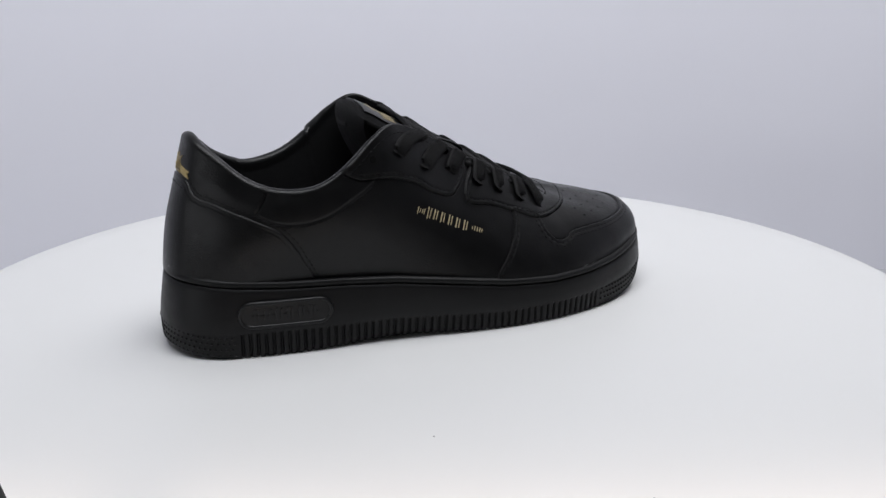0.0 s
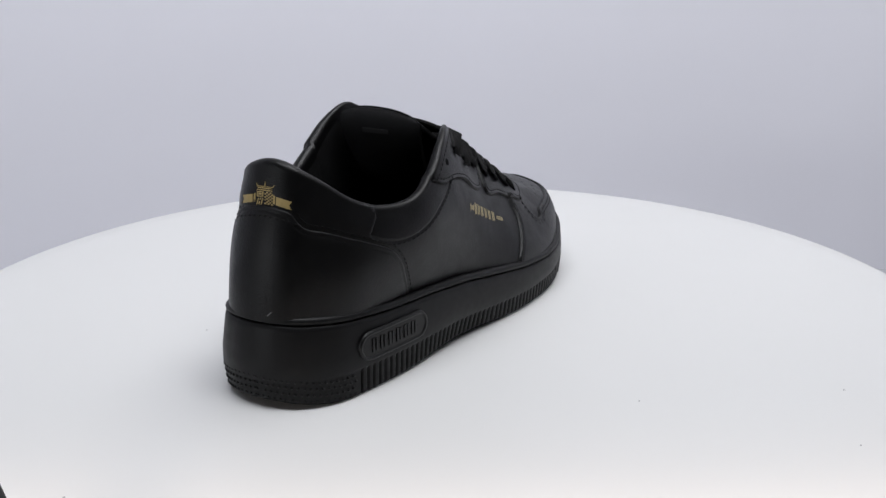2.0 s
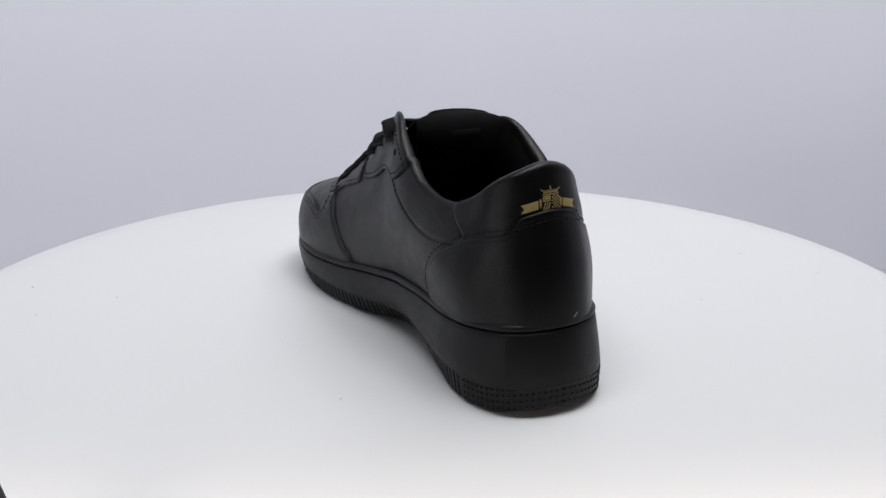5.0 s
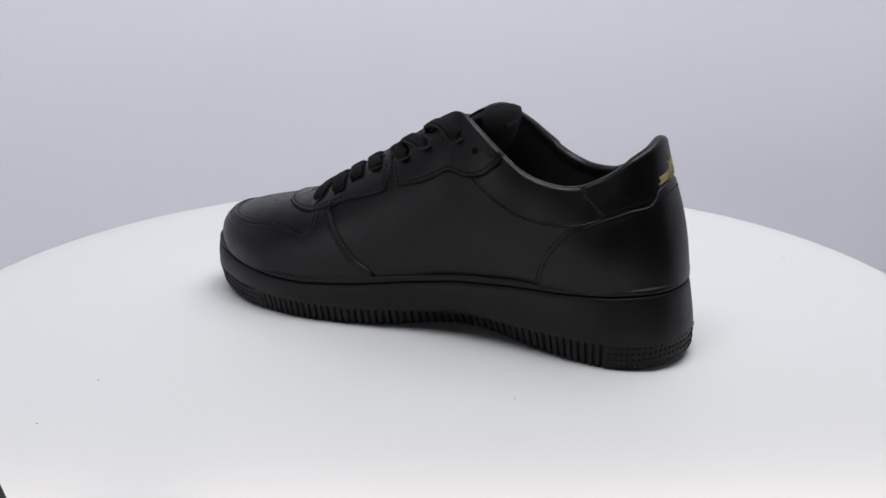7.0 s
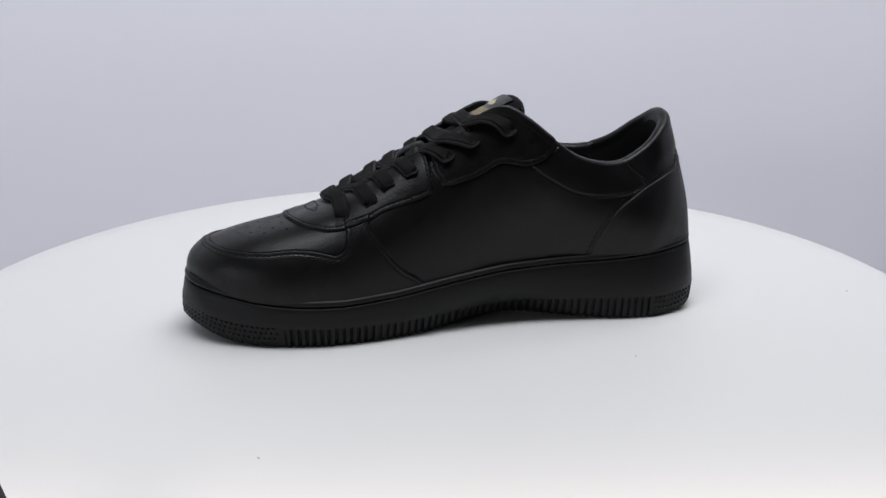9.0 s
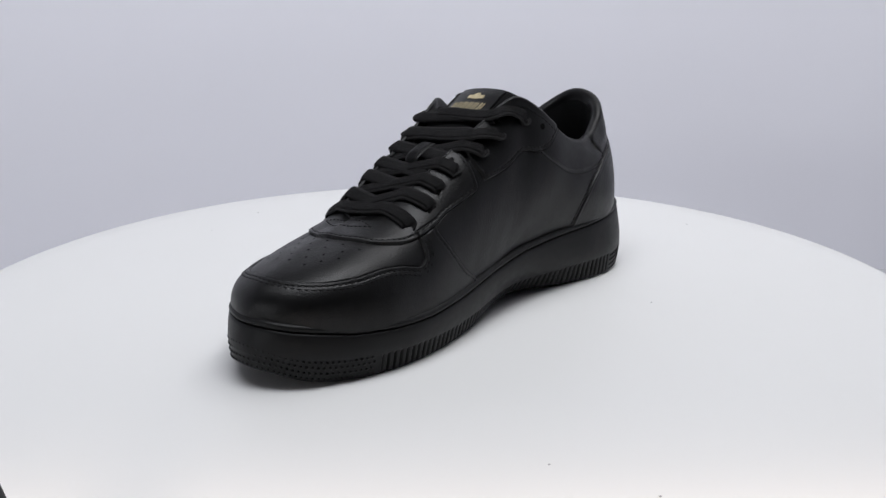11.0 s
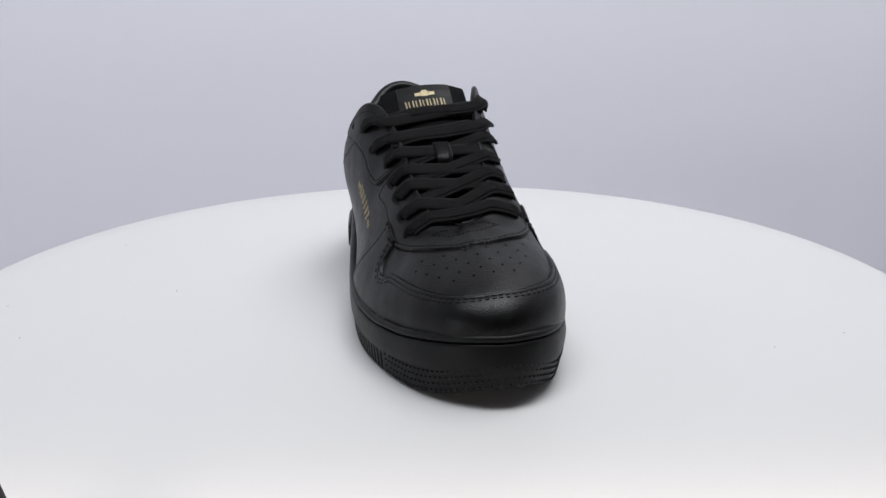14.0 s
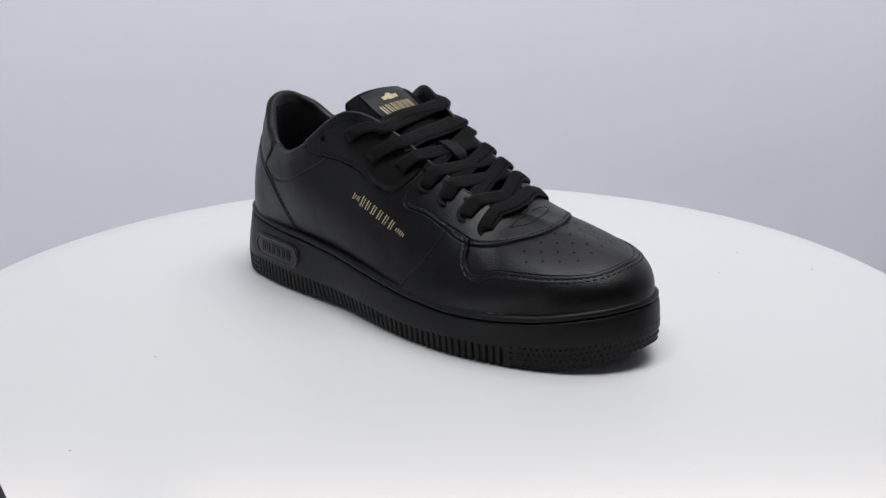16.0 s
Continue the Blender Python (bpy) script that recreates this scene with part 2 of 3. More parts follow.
def normals(p):
    du = np.roll(p, -1, 0) - np.roll(p, 1, 0)
    dv = np.gradient(p, axis=1)
    n = np.cross(du, dv)
    n /= np.linalg.norm(n, axis=2)[..., None] + 1e-12
    return n * np.sign((n * (p - np.array([0.12, 0, 0.05]))).sum(2).mean())


def sample(field, u, v):
    """Value of a grid field at u (round the shoe, 0 to 1) and v (foot to topline)."""
    a, b = (np.asarray(u) % 1) * NU, np.clip(v, 0, 1) * (NV - 1)
    i, j = np.floor(a).astype(int) % NU, np.minimum(np.floor(b).astype(int), NV - 2)
    f, g = (a - np.floor(a))[..., None], (b - j)[..., None]
    k = (i + 1) % NU
    return (field[i, j] * (1 - f) + field[k, j] * f) * (1 - g) + (field[i, j + 1] * (1 - f) + field[k, j + 1] * f) * g


COUNTER = [(-.136, -.06), (-.135, .03), (-.1325, .16), (-.1265, .34), (-.1135, .55), (-.09, .655), (-.0625, .655), (-.043, .62), (-.035, .64), (-.027, .71),
           (-.012, .715), (.012, .715), (.0245, .712), (.033, .65), (.041, .632), (.056, .66), (.085, .68), (.11, .615), (.1225, .45), (.1308, .23), (.138, .04), (.139, -.06)]
STAY_OUT = [(.1758, 1.06), (.1775, .99), (.1925, .85), (.2125, .753), (.2425, .66), (.26, .615), (.2717, .577), (.287, .592), (.295, .66), (.3045, .83), (.309, 1.06)]
STAY_IN = [(.8225, 1.06), (.8215, .99), (.815, .9), (.8033, .787), (.785, .703), (.7633, .665), (.7467, .611), (.7308, .580), (.7133, .598), (.7092, .665), (.7042, .778), (.700, 1.06)]
STAY_LOW = [(.312, 1.06), (.3085, .87), (.3015, .70), (.2995, .60), (.304, .583), (.318, .617), (.3345, .604), (.354, .578), (.3715, .60), (.3967, .67), (.4425, .825),
            (.4835, .865), (.53, .865), (.567, .82), (.607, .68), (.626, .598), (.6425, .568), (.6625, .577), (.6742, .60), (.69, .588), (.701, .578), (.7045, .60), (.703, .70), (.697, 1.06)]
GUARD_BACK_OUT = [(.3085, -.06), (.3092, .07), (.3183, .213), (.325, .326), (.3317, .473), (.3345, .64)]
GUARD_TOP = [(.3615, .62), (.3625, .55), (.365, .44), (.3725, .365), (.383, .368), (.394, .428), (.41, .448), (.4325, .452), (.4617, .452), (.4817, .458), (.4985, .472),
             (.515, .462), (.53, .453), (.5525, .44), (.5767, .444), (.60, .465), (.6162, .43), (.6275, .378), (.636, .35), (.6435, .40), (.6435, .50), (.642, .62)]
GUARD_BACK_IN = [(.6633, .62), (.6633, .50), (.675, .293), (.6875, .146), (.7017, .038), (.703, -.06)]
COLLAR_OUT = [(.1015, 1.06), (.1005, .97), (.0942, .82), (.0945, .74), (.12, .682), (.15, .712), (.1775, .752), (.2017, .757), (.21, .78)]
COLLAR_IN = [(.8995, 1.06), (.9005, .97), (.9165, .72), (.9033, .69), (.8833, .697), (.86, .686), (.8383, .682), (.8175, .695), (.7975, .724), (.79, .74)]


def curve(points, n=None):
    return line(points, n or 14 * len(points))


PANELS = {
    "heel_counter": curve(COUNTER),
    "eyestay": curve(STAY_OUT),
    "eyestay.inner": curve(STAY_IN),
    "lower_eyestay": curve(STAY_LOW),
    "toe_guard": np.vstack([curve(GUARD_BACK_OUT), curve(GUARD_TOP), curve(GUARD_BACK_IN)]),
    "collar": np.vstack([curve(COLLAR_OUT), [(.1925, .86), (.1765, 1.0), (.1765, 1.06)]]),
    "collar.inner": np.vstack([curve(COLLAR_IN), [(.8033, .80), (.8225, 1.0), (.8225, 1.06)]]),
}
UU = np.repeat(np.arange(NU)[:, None] / NU, NV, 1)
VV = np.repeat(np.linspace(0, 1, NV)[None], NU, 0)


def within(poly, u, v):
    """Which points lie inside a closed outline."""
    inside = np.zeros(u.shape, bool)
    a, b = poly, np.roll(poly, -1, 0)
    for (x0, y0), (x1, y1) in zip(a, b):
        if y0 != y1:
            inside ^= ((y0 > v) != (y1 > v)) & (u < (x1 - x0) * (v - y0) / (y1 - y0) + x0)
    return inside


def off_curve(path, mask):
    """Distance in metres of the masked grid points from a curve on the upper; 1 m elsewhere."""
    q = sample(BASE, path[:, 0], path[:, 1])
    out = np.ones(UU.shape)
    lo, hi = q.min(0) - 0.016, q.max(0) + 0.016
    near = mask & ((BASE > lo) & (BASE < hi)).all(2)
    p = BASE[near]
    best = np.full(len(p), 1.0)
    for a, b in zip(q[:-1], q[1:]):
        d = b - a
        k = np.clip(((p - a) @ d) / (d @ d + 1e-12), 0, 1)
        best = np.minimum(best, np.linalg.norm(p - a - k[:, None] * d, axis=1))
    out[near] = best
    return out


def step(d, w):
    k = np.clip(d / w, 0, 1)
    return k * k * (3 - 2 * k)


SIGNED = np.where(UU > 0.5, UU - 1, UU)
lift = np.zeros(UU.shape)
which = np.full(UU.shape, "quarter", dtype=object)
ALL = np.ones(UU.shape, bool)
which[(UU > .3345) & (UU < .6633)] = "vamp"
which[(abs(SIGNED) < .1) & (VV > .6)] = "heel_tab"
for name, poly in PANELS.items():
    su = SIGNED if name == "heel_counter" else UU
    inner = within(poly, su, VV)
    edge = off_curve(poly, ALL)
    if name.startswith("collar"):
        lift += np.where(inner, 0.0006 * step(edge, 0.016), 0) - 0.0004 * np.exp(-(edge / 0.0008) ** 2)
    else:
        thick = {"heel_counter": 0.0007, "toe_guard": 0.0014}.get(name, 0.0013)
        trough = 0.0003 if name == "heel_counter" else 0.0005
        lift += np.where(inner, thick * step(edge + 0.0001, 0.0006), 0) - np.where(inner, 0, trough * np.exp(-(edge / 0.0005) ** 2))
        lift -= np.where(inner, 0.5 * trough * np.exp(-((edge - 0.0023) / 0.0005) ** 2), 0)
    which[inner] = name.split(".")[0] if not name.endswith("inner") else name
# soft padding of the heel and slow unevenness of the leather
lift += np.where(which == "heel_tab", 0.0010 * step((VV - .7) * 0.08, 0.012), 0)
wob = np.zeros(UU.shape)
for k in range(1, 9):
    a, b, c = np.random.rand(3)
    wob += np.sin(BASE[..., 0] * (60 + 50 * a * k) + BASE[..., 2] * (80 * b + 20 * k) + 6.3 * c + BASE[..., 1] * 40 * k) / k
lift += 0.00012 * wob
N0 = normals(BASE)
UP = BASE + N0 * lift[..., None]
NN = normals(UP)
FACES = grid_faces(NU, NV, True)
face_name = which.reshape(-1)[FACES[:, 0]]
for name in ("quarter", "vamp", "heel_tab", "heel_counter", "toe_guard", "collar", "collar.inner", "eyestay", "eyestay.inner", "lower_eyestay"):
    f = FACES[face_name == name]
    used, back = np.unique(f, return_inverse=True)
    me = mesh_of(name, UP.reshape(-1, 3)[used], back.reshape(-1, 4), leather)
    me.normals_split_custom_set_from_vertices([tuple(map(float, q)) for q in NN.reshape(-1, 3)[used]])
    put(name.split(".")[0], me, sneaker, "smooth black leather" if name == "quarter" else "")


def on_upper(u, v, h=0.0):
    return sample(UP, u, v) + sample(NN, u, v) * h


def local(u, v):
    """Steps along u and v at a place, in metres for a unit of each."""
    e = 0.002
    return (sample(BASE, u + e, v) - sample(BASE, u - e, v)) / (2 * e), (sample(BASE, u, v + e) - sample(BASE, u, v - e)) / (2 * e)


def move(u, v, d):
    """The place reached from u, v by the step d in space, along the surface."""
    pu, pv = local(u, v)
    k = np.linalg.lstsq(np.stack([pu, pv], 1), d, rcond=None)[0]
    return u + k[0], v + k[1]


# ---------------------------------------------------------------- collar roll, lining, insole
def lining():
    s = ring(UPPER, 400)
    u = np.arange(400) / 400
    edge = sample(UP, u, 0 * u + 1)
    r = roll_of(s)[:, None] / 1000
    out = sample(N0, u, 0 * u + 0.97)
    out[:, 2] = 0
    out /= np.linalg.norm(out, axis=1)[:, None]
    z = np.array([[0, 0, 1.0]])
    mid = edge - out * r
    rows = [mid + out * r * math.cos(a) + z * r * math.sin(a) for a in np.linspace(0, math.pi, 9)]
    low = np.stack([s[:, 0] * 0.94 + 6, s[:, 1] * 0.80, band_height(s[:, 0]) + 3], 1) / 1000
    low[:, 0] = np.minimum(low[:, 0], 0.255)
    bulge = rows[-1] - z * 0.014 - out * 0.0022
    for k in np.linspace(0.12, 1, 12):
        rows.append((1 - k) ** 2 * rows[8] + 2 * k * (1 - k) * bulge + k * k * low)
    v = np.stack(rows, 1)
    f = grid_faces(400, len(rows), True).reshape(400, -1, 4)
    put("collar_binding", mesh_of("collar_binding", v.reshape(-1, 3), f[:, :9].reshape(-1, 4)[:, ::-1], leather), sneaker)
    put("lining", mesh_of("lining", v.reshape(-1, 3), f[:, 9:].reshape(-1, 4)[:, ::-1], textile), sneaker, "black textile lining")
    rows = [low, low * np.array([0.9, 0.6, 1]) + np.array([0.01, 0, 0.0005]), low * np.array([0.8, 0.0, 1]) + np.array([0.02, 0, 0])]
    v = np.stack(rows, 1)
    put("insole", mesh_of("insole", v.reshape(-1, 3), grid_faces(400, 3, True), textile), sneaker, "black textile insole")


lining()


# ---------------------------------------------------------------- tongue
TONGUE = [(104, 88, 22, 0), (95, 104, 24, 0), (90.5, 117, 25.5, 0), (91, 126, 26, 0.5), (95.5, 129.5, 26, 1.5), (103, 127, 26, 2), (113, 121, 26, 2), (130, 112.5, 25, 1.5), (156, 95.5, 23, 1), (182, 80.5, 20, 0.5), (204, 69.5, 17, 0), (214, 65, 15, 0)]


def tongue_point(k, w, h=0.0):
    """k along the tongue (0 top, 1 toe), w across (-1 outer side, 1 inner side)."""
    c = line(TONGUE, 400)
    i = np.clip(k * 399, 0, 398.99)
    j = i.astype(int) if hasattr(i, "astype") else int(i)
    f = np.asarray(i - j)[..., None]
    q = c[j] * (1 - f) + c[np.minimum(j + 1, 399)] * f
    d = c[np.minimum(j + 1, 399)] - c[j]
    n = np.stack([-d[..., 1], d[..., 0]], -1)
    n = n / np.linalg.norm(n, axis=-1)[..., None]
    drop = 5.0 * np.abs(w) ** 2.4
    y = q[..., 2] * w
    tilt = q[..., 3] * w
    return np.stack([q[..., 0] + n[..., 0] * (h * 1000 - drop), y, q[..., 1] + tilt + n[..., 1] * (h * 1000 - drop)], -1) / 1000


def tongue():
    k = np.linspace(0, 1, 90)[:, None] + 0 * np.linspace(-1, 1, 40)[None]
    w = 0 * k + np.linspace(-1, 1, 40)[None]
    top = tongue_point(k, w, 0.0)
    low = tongue_point(k, w, -0.0026)
    v = np.concatenate([top.reshape(-1, 3), low.reshape(-1, 3)])
    a = grid_faces(90, 40)
    n = 3600
    rim = []
    loop = [i * 40 for i in range(90)] + [89 * 40 + j for j in range(1, 40)] + [i * 40 + 39 for i in range(88, -1, -1)] + list(range(38, 0, -1))
    for p, q in zip(loop, loop[1:] + loop[:1]):
        rim.append((p, q, q + n, p + n))
    cut = 39 * 30
    me = mesh_of("tongue", v, np.concatenate([a[cut:, ::-1], a[cut:] + n, np.array(rim)]), tongue_shaded)
    whole = put("tongue", me, sneaker, "padded black tongue")
    put("tongue_lining", mesh_of("tongue_lining", v, np.concatenate([a[:cut, ::-1], a[:cut] + n]), textile), whole, "black textile")
    return whole


tongue_part = tongue()


def strip_mesh(name, point, a0, a1, b0, b1, na, nb, h, mat, parent, label=""):
    """A thin raised plate on a surface; point(a, b, h) gives places."""
    a = np.linspace(a0, a1, na)[:, None] + 0 * np.linspace(b0, b1, nb)[None]
    b = 0 * a + np.linspace(b0, b1, nb)[None]
    t = point(a, b, h).reshape(-1, 3)
    l = point(a, b, -0.0006).reshape(-1, 3)
    f = grid_faces(na, nb)
    n = na * nb
    loop = [i * nb for i in range(na)] + [(na - 1) * nb + j for j in range(1, nb)] + [i * nb + nb - 1 for i in range(na - 2, -1, -1)] + list(range(nb - 2, 0, -1))
    rim = [(p, q, q + n, p + n) for p, q in zip(loop, loop[1:] + loop[:1])]
    return put(name, mesh_of(name, np.concatenate([t, l]), np.concatenate([f[:, ::-1], f + n, np.array(rim)]), mat, False), parent, label)


patch = strip_mesh("label_patch", tongue_point, 0.41, 0.61, -0.66, 0.62, 24, 24, 0.0012, leather, tongue_part, "black leather patch with gold print")


def tongue_mark(rects, h=0.0015):
    """Gold bars on the patch; each is (k0, k1, w0, w1)."""
    for k0, k1, w0, w1 in rects:
        strip_mesh("gold_bar", tongue_point, 0.388 + 0.867 * k0, 0.388 + 0.867 * k1, 0.9 * w0, 0.9 * w1, 3, 3, h, gold, patch)


for i in range(6):
    w = -0.56 + i * 0.185
    tongue_mark([(0.165, 0.222, w, w + 0.032), (0.168, 0.219, w + 0.085, w + 0.108)])
for i in range(7):
    if i != 3:
        w = -0.26 + i * 0.085
        tongue_mark([(0.245, 0.272, w, w + 0.02)])
tongue_mark([(0.108, 0.135, -0.27, -0.12), (0.100, 0.140, -0.11, 0.09), (0.108, 0.135, 0.10, 0.25), (0.088, 0.097, -0.08, 0.06)])


strip_mesh("size_label", tongue_point, 0.185, 0.205, -0.34, 0.30, 4, 8, 0.0006, label_grey, tongue_part, "dark grey woven label")


# ---------------------------------------------------------------- lacing
def ribbon(name, pts, wide, thick, face, mat, parent, label="", n=60, relax=0):
    """A flat band with rounded edges along pts; face is the way its flat side looks."""
    c = line(pts, n)
    for k in range(relax):
        c[3:-3] = 0.25 * c[2:-4] + 0.5 * c[3:-3] + 0.25 * c[4:-2]
    t = np.gradient(c, axis=0)
    t /= np.linalg.norm(t, axis=1)[:, None]
    face = np.asarray(face, float)
    if face.ndim == 1:
        face = np.repeat(face[None], n, 0)
    side = np.cross(t, face)
    side /= np.linalg.norm(side, axis=1)[:, None]
    up = np.cross(side, t)
    run = np.concatenate([[0], np.cumsum(np.linalg.norm(np.diff(c, axis=0), axis=1))])
    end = np.minimum(run, run[-1] - run)
    w = wide / 2 * (0.35 + 0.65 * np.sqrt(1 - (1 - np.clip(end / 0.006, 0, 1)) ** 2))
    a = np.arange(20) * 2 * math.pi / 14
    cx = np.sign(np.cos(a)) * np.abs(np.cos(a)) ** 0.6
    cy = np.sign(np.sin(a)) * np.abs(np.sin(a)) ** 0.8 * (1 - 0.3 * np.exp(-(cx / 0.3) ** 2))
    v = c[:, None] + side[:, None] * (w[:, None] * cx[None])[..., None] + up[:, None] * (thick / 2 * cy)[None, :, None]
    f = [tuple(q) for q in grid_faces(n, 20)]
    f += [tuple((i * 20 + 19, (i + 1) * 20 + 19, (i + 1) * 20, i * 20)) for i in range(n - 1)]
    me = mesh_of(name, v.reshape(-1, 3), np.array(f), mat)
    return put(name, me, parent, label)


EYES_OUT = [(.2475, .845), (.2745, .77), (.2945, .80), (.3125, .81), (.328, .82), (.347, .80), (.374, .775)]
EYES_IN = [(.7625, .88), (.7258, .835), (.711, .815), (.690, .84), (.6755, .825), (.663, .76), (.639, .735)]
shoelace = None


def tongue_height(x):
    c = np.array(TONGUE[4:])
    return lerp(x, c[:, 0] / 1000, c[:, 1] / 1000)


def edge_u(x, outer):
    """Where the throat's edge passes x."""
    u = np.linspace(.235, .44, 300) if outer else np.linspace(.775, .56, 300)
    e = sample(UP, u, 0 * u + 1)[:, 0]
    return u[np.argmin(np.abs(e - x))]


def strand_end(a, to, outer, lean=0.0):
    """From the eyelet up over the eyestay to the throat's edge."""
    pa = on_upper(*a)
    ue = edge_u(pa[0] + lean + (to[0] - pa[0]) * 0.22, outer)
    pts = []
    for k, h in ((-0.11, -0.0050), (-0.13, -0.0016), (-0.05, 0.0010), (0.2, 0.0016), (0.7, 0.0015), (1.0, 0.0014)):
        pts.append(on_upper(a[0] + (ue - a[0]) * k, min(a[1] + (0.995 - a[1]) * k, 0.995), h))
    return pts


def tuck_end(b, frm, outer):
    """Below the throat's edge, where a strand goes under the eyestay."""
    pb = on_upper(*b)
    e = on_upper(edge_u(pb[0] + (frm[0] - pb[0]) * 0.16, outer), 1.0)
    side = -1 if outer else 1
    return [e + np.array([0.001, side * 0.004, -0.0035]), e + np.array([0.0005, side * 0.0005, -0.0026]), e + np.array([0, -side * 0.004, -0.0008])]


def lace(a, b, over, both=False, lean=0.0):
    """From eyelet a across the tongue, under the far eyestay at eyelet b, or over it to the eyelet."""
    global shoelace
    outer = a[0] < 0.5
    pa, pb = on_upper(*a), on_upper(*b)
    first = strand_end(a, pb, outer, lean)
    last = strand_end(b, pa, not outer) if both else tuck_end(b, pa, not outer)
    e0, e1 = first[-1], last[-1]
    middle = []
    for k in (0.22, 0.5, 0.78):
        q = e0 * (1 - k) + e1 * k
        q[0] += 0.003 if both else 0
        q[2] = max(q[2] - 0.0003, float(tongue_height(q[0])) + over * (1 if k < .6 else .75) + 0.0004 * math.sin(900 * q[0] + 5 * k))
        middle.append(q)
    pts = first + middle + last[::-1]
    na, nb = sample(NN, *a), sample(NN, *b)
    slope = np.array([0.52, 0, 0.85])
    face = np.stack([na * (1 - k) + nb * k + slope * 1.6 * math.sin(math.pi * k) for k in np.linspace(0, 1, 72)])
    ob = ribbon("strand" if shoelace else "shoelace", pts, 0.0090, 0.0028, face, lacing, shoelace or sneaker, "" if shoelace else "flat black woven shoelace", 72, 10)
    shoelace = shoelace or ob


lace(EYES_IN[6], EYES_OUT[6], 0.0018, True)
for i in range(6):
    ahead = (0.014, 0.010, 0.004, 0.001, 0.0, 0.0)[i]
    lace(EYES_OUT[i], EYES_IN[i + 1], 0.0014, False, ahead)
    lace(EYES_IN[i], EYES_OUT[i + 1], 0.0038, False, ahead)

# near-black colour stands in for the shade inside uncut holes
hole_shade = material("hole_shade", (0.002, 0.002, 0.002), 0.9, specular=0.1)


def disc_mesh(name, r, mat, n=12):
    """A thin disc just proud of the surface."""
    v = [(r * math.cos(a), r * math.sin(a), 0.00012) for a in np.arange(n) * 2 * math.pi / n] + [(0, 0, 0.00016)]
    return mesh_of(name, v, [(i, (i + 1) % n, n) for i in range(n)], mat)


def stand_on(u, v, h=0.0):
    p, n = on_upper(u, v, h), sample(NN, u, v)
    return Matrix.Translation(p) @ Vector(n).to_track_quat("Z", "Y").to_matrix().to_4x4()


eye_me = disc_mesh("eyelet", 0.0019, hole_shade)
for u, v in ((.2068, .91), (.7917, .90)):
    put("eyelet", eye_me, sneaker).matrix_basis = stand_on(u, v)

# strap that holds the laces on the tongue
kx = 0.157
kz = float(tongue_height(kx))
ribbon("lace_keeper", [(kx - 0.011, 0.001, kz + 0.004), (kx - 0.008, 0.001, kz + 0.0088), (kx, 0.001, kz + 0.0066), (kx + 0.006, 0.001, kz + 0.0030), (kx + 0.008, 0.001, kz - 0.002)],
       0.0098, 0.0015, (0.52, 0, 0.85), leather, tongue_part, "short black leather strap", 24)


# ---------------------------------------------------------------- stitching
def stitches(name, path, shift, parent, pitch=0.0032, length=0.0024, r=0.00040):
    """Thread dashes along a curve on the upper, shifted sideways."""
    q = sample(BASE, path[:, 0], path[:, 1])
    run = np.concatenate([[0], np.cumsum(np.linalg.norm(np.diff(q, axis=0), axis=1))])
    at = np.arange(0.001, run[-1] - 0.001, pitch)
    verts, faces = [], []
    for s in at:
        u, v = np.interp(s, run, path[:, 0]), np.interp(s, run, path[:, 1])
        if not 0.01 < v < 0.985:
            continue
        t = np.array([np.interp(s + 0.0008, run, q[:, i]) - np.interp(s - 0.0008, run, q[:, i]) for i in range(3)])
        if np.linalg.norm(t) < 1e-6:
            continue
        t /= np.linalg.norm(t)
        n = sample(N0, u, v)
        side = np.cross(n, t)
        u2, v2 = move(u, v, side * shift)
        if not 0.005 < v2 < 0.99:
            continue
        c, n = on_upper(u2, v2, 0.0), sample(N0, u2, v2)
        side = np.cross(n, t)
        b = len(verts)
        for k, g in ((-.5, 0.15), (-.28, 1), (.28, 1), (.5, 0.15)):
            for a in (0, 1.2566, 2.5133, 3.7699, 5.0265):
                verts.append(c + t * length * k + side * r * g * math.cos(a) + n * r * g * math.sin(a))
        for j in range(3):
            for i in range(5):
                faces.append((b + j * 5 + i, b + j * 5 + (i + 1) % 5, b + j * 5 + 5 + (i + 1) % 5, b + j * 5 + 5 + i))
    tagged(put(name, mesh_of(name, verts, faces, thread), parent), kind="stuff")


for path, shift in ((PANELS["heel_counter"], 1), (PANELS["eyestay"], 1), (PANELS["eyestay.inner"], -1), (PANELS["lower_eyestay"], 1), 
                    (curve(GUARD_TOP), -1), (curve(GUARD_TOP), -1.9), (curve(GUARD_BACK_OUT), -1), (curve(GUARD_BACK_IN), -1), (curve(COLLAR_OUT[3:]), -0.6), (curve(COLLAR_IN[3:]), 0.6)):
    stitches("stitching", path, shift * 0.0023, sneaker)
for edge_path in ([(-.042, .63), (-.03, .632), (-.015, .634), (0, .635), (.015, .637), (.03, .64), (.04, .642)], [(.181, .96), (.19, .965), (.205, .965), (.222, .96), (.24, .955), (.262, .95), (.285, .945), (.302, .94)], [(.817, .96), (.808, .965), (.795, .965), (.778, .96), (.758, .955), (.735, .95), (.705, .94)]):
    stitches("stitching", curve(edge_path), 0.0, sneaker)
oval = [(-17, 211.0), (-8, 209.6), (2, 209.0), (12, 209.2), (20, 210.4), (12, 214.4), (2, 216.2), (-8, 215.0), (-17, 211.0)]


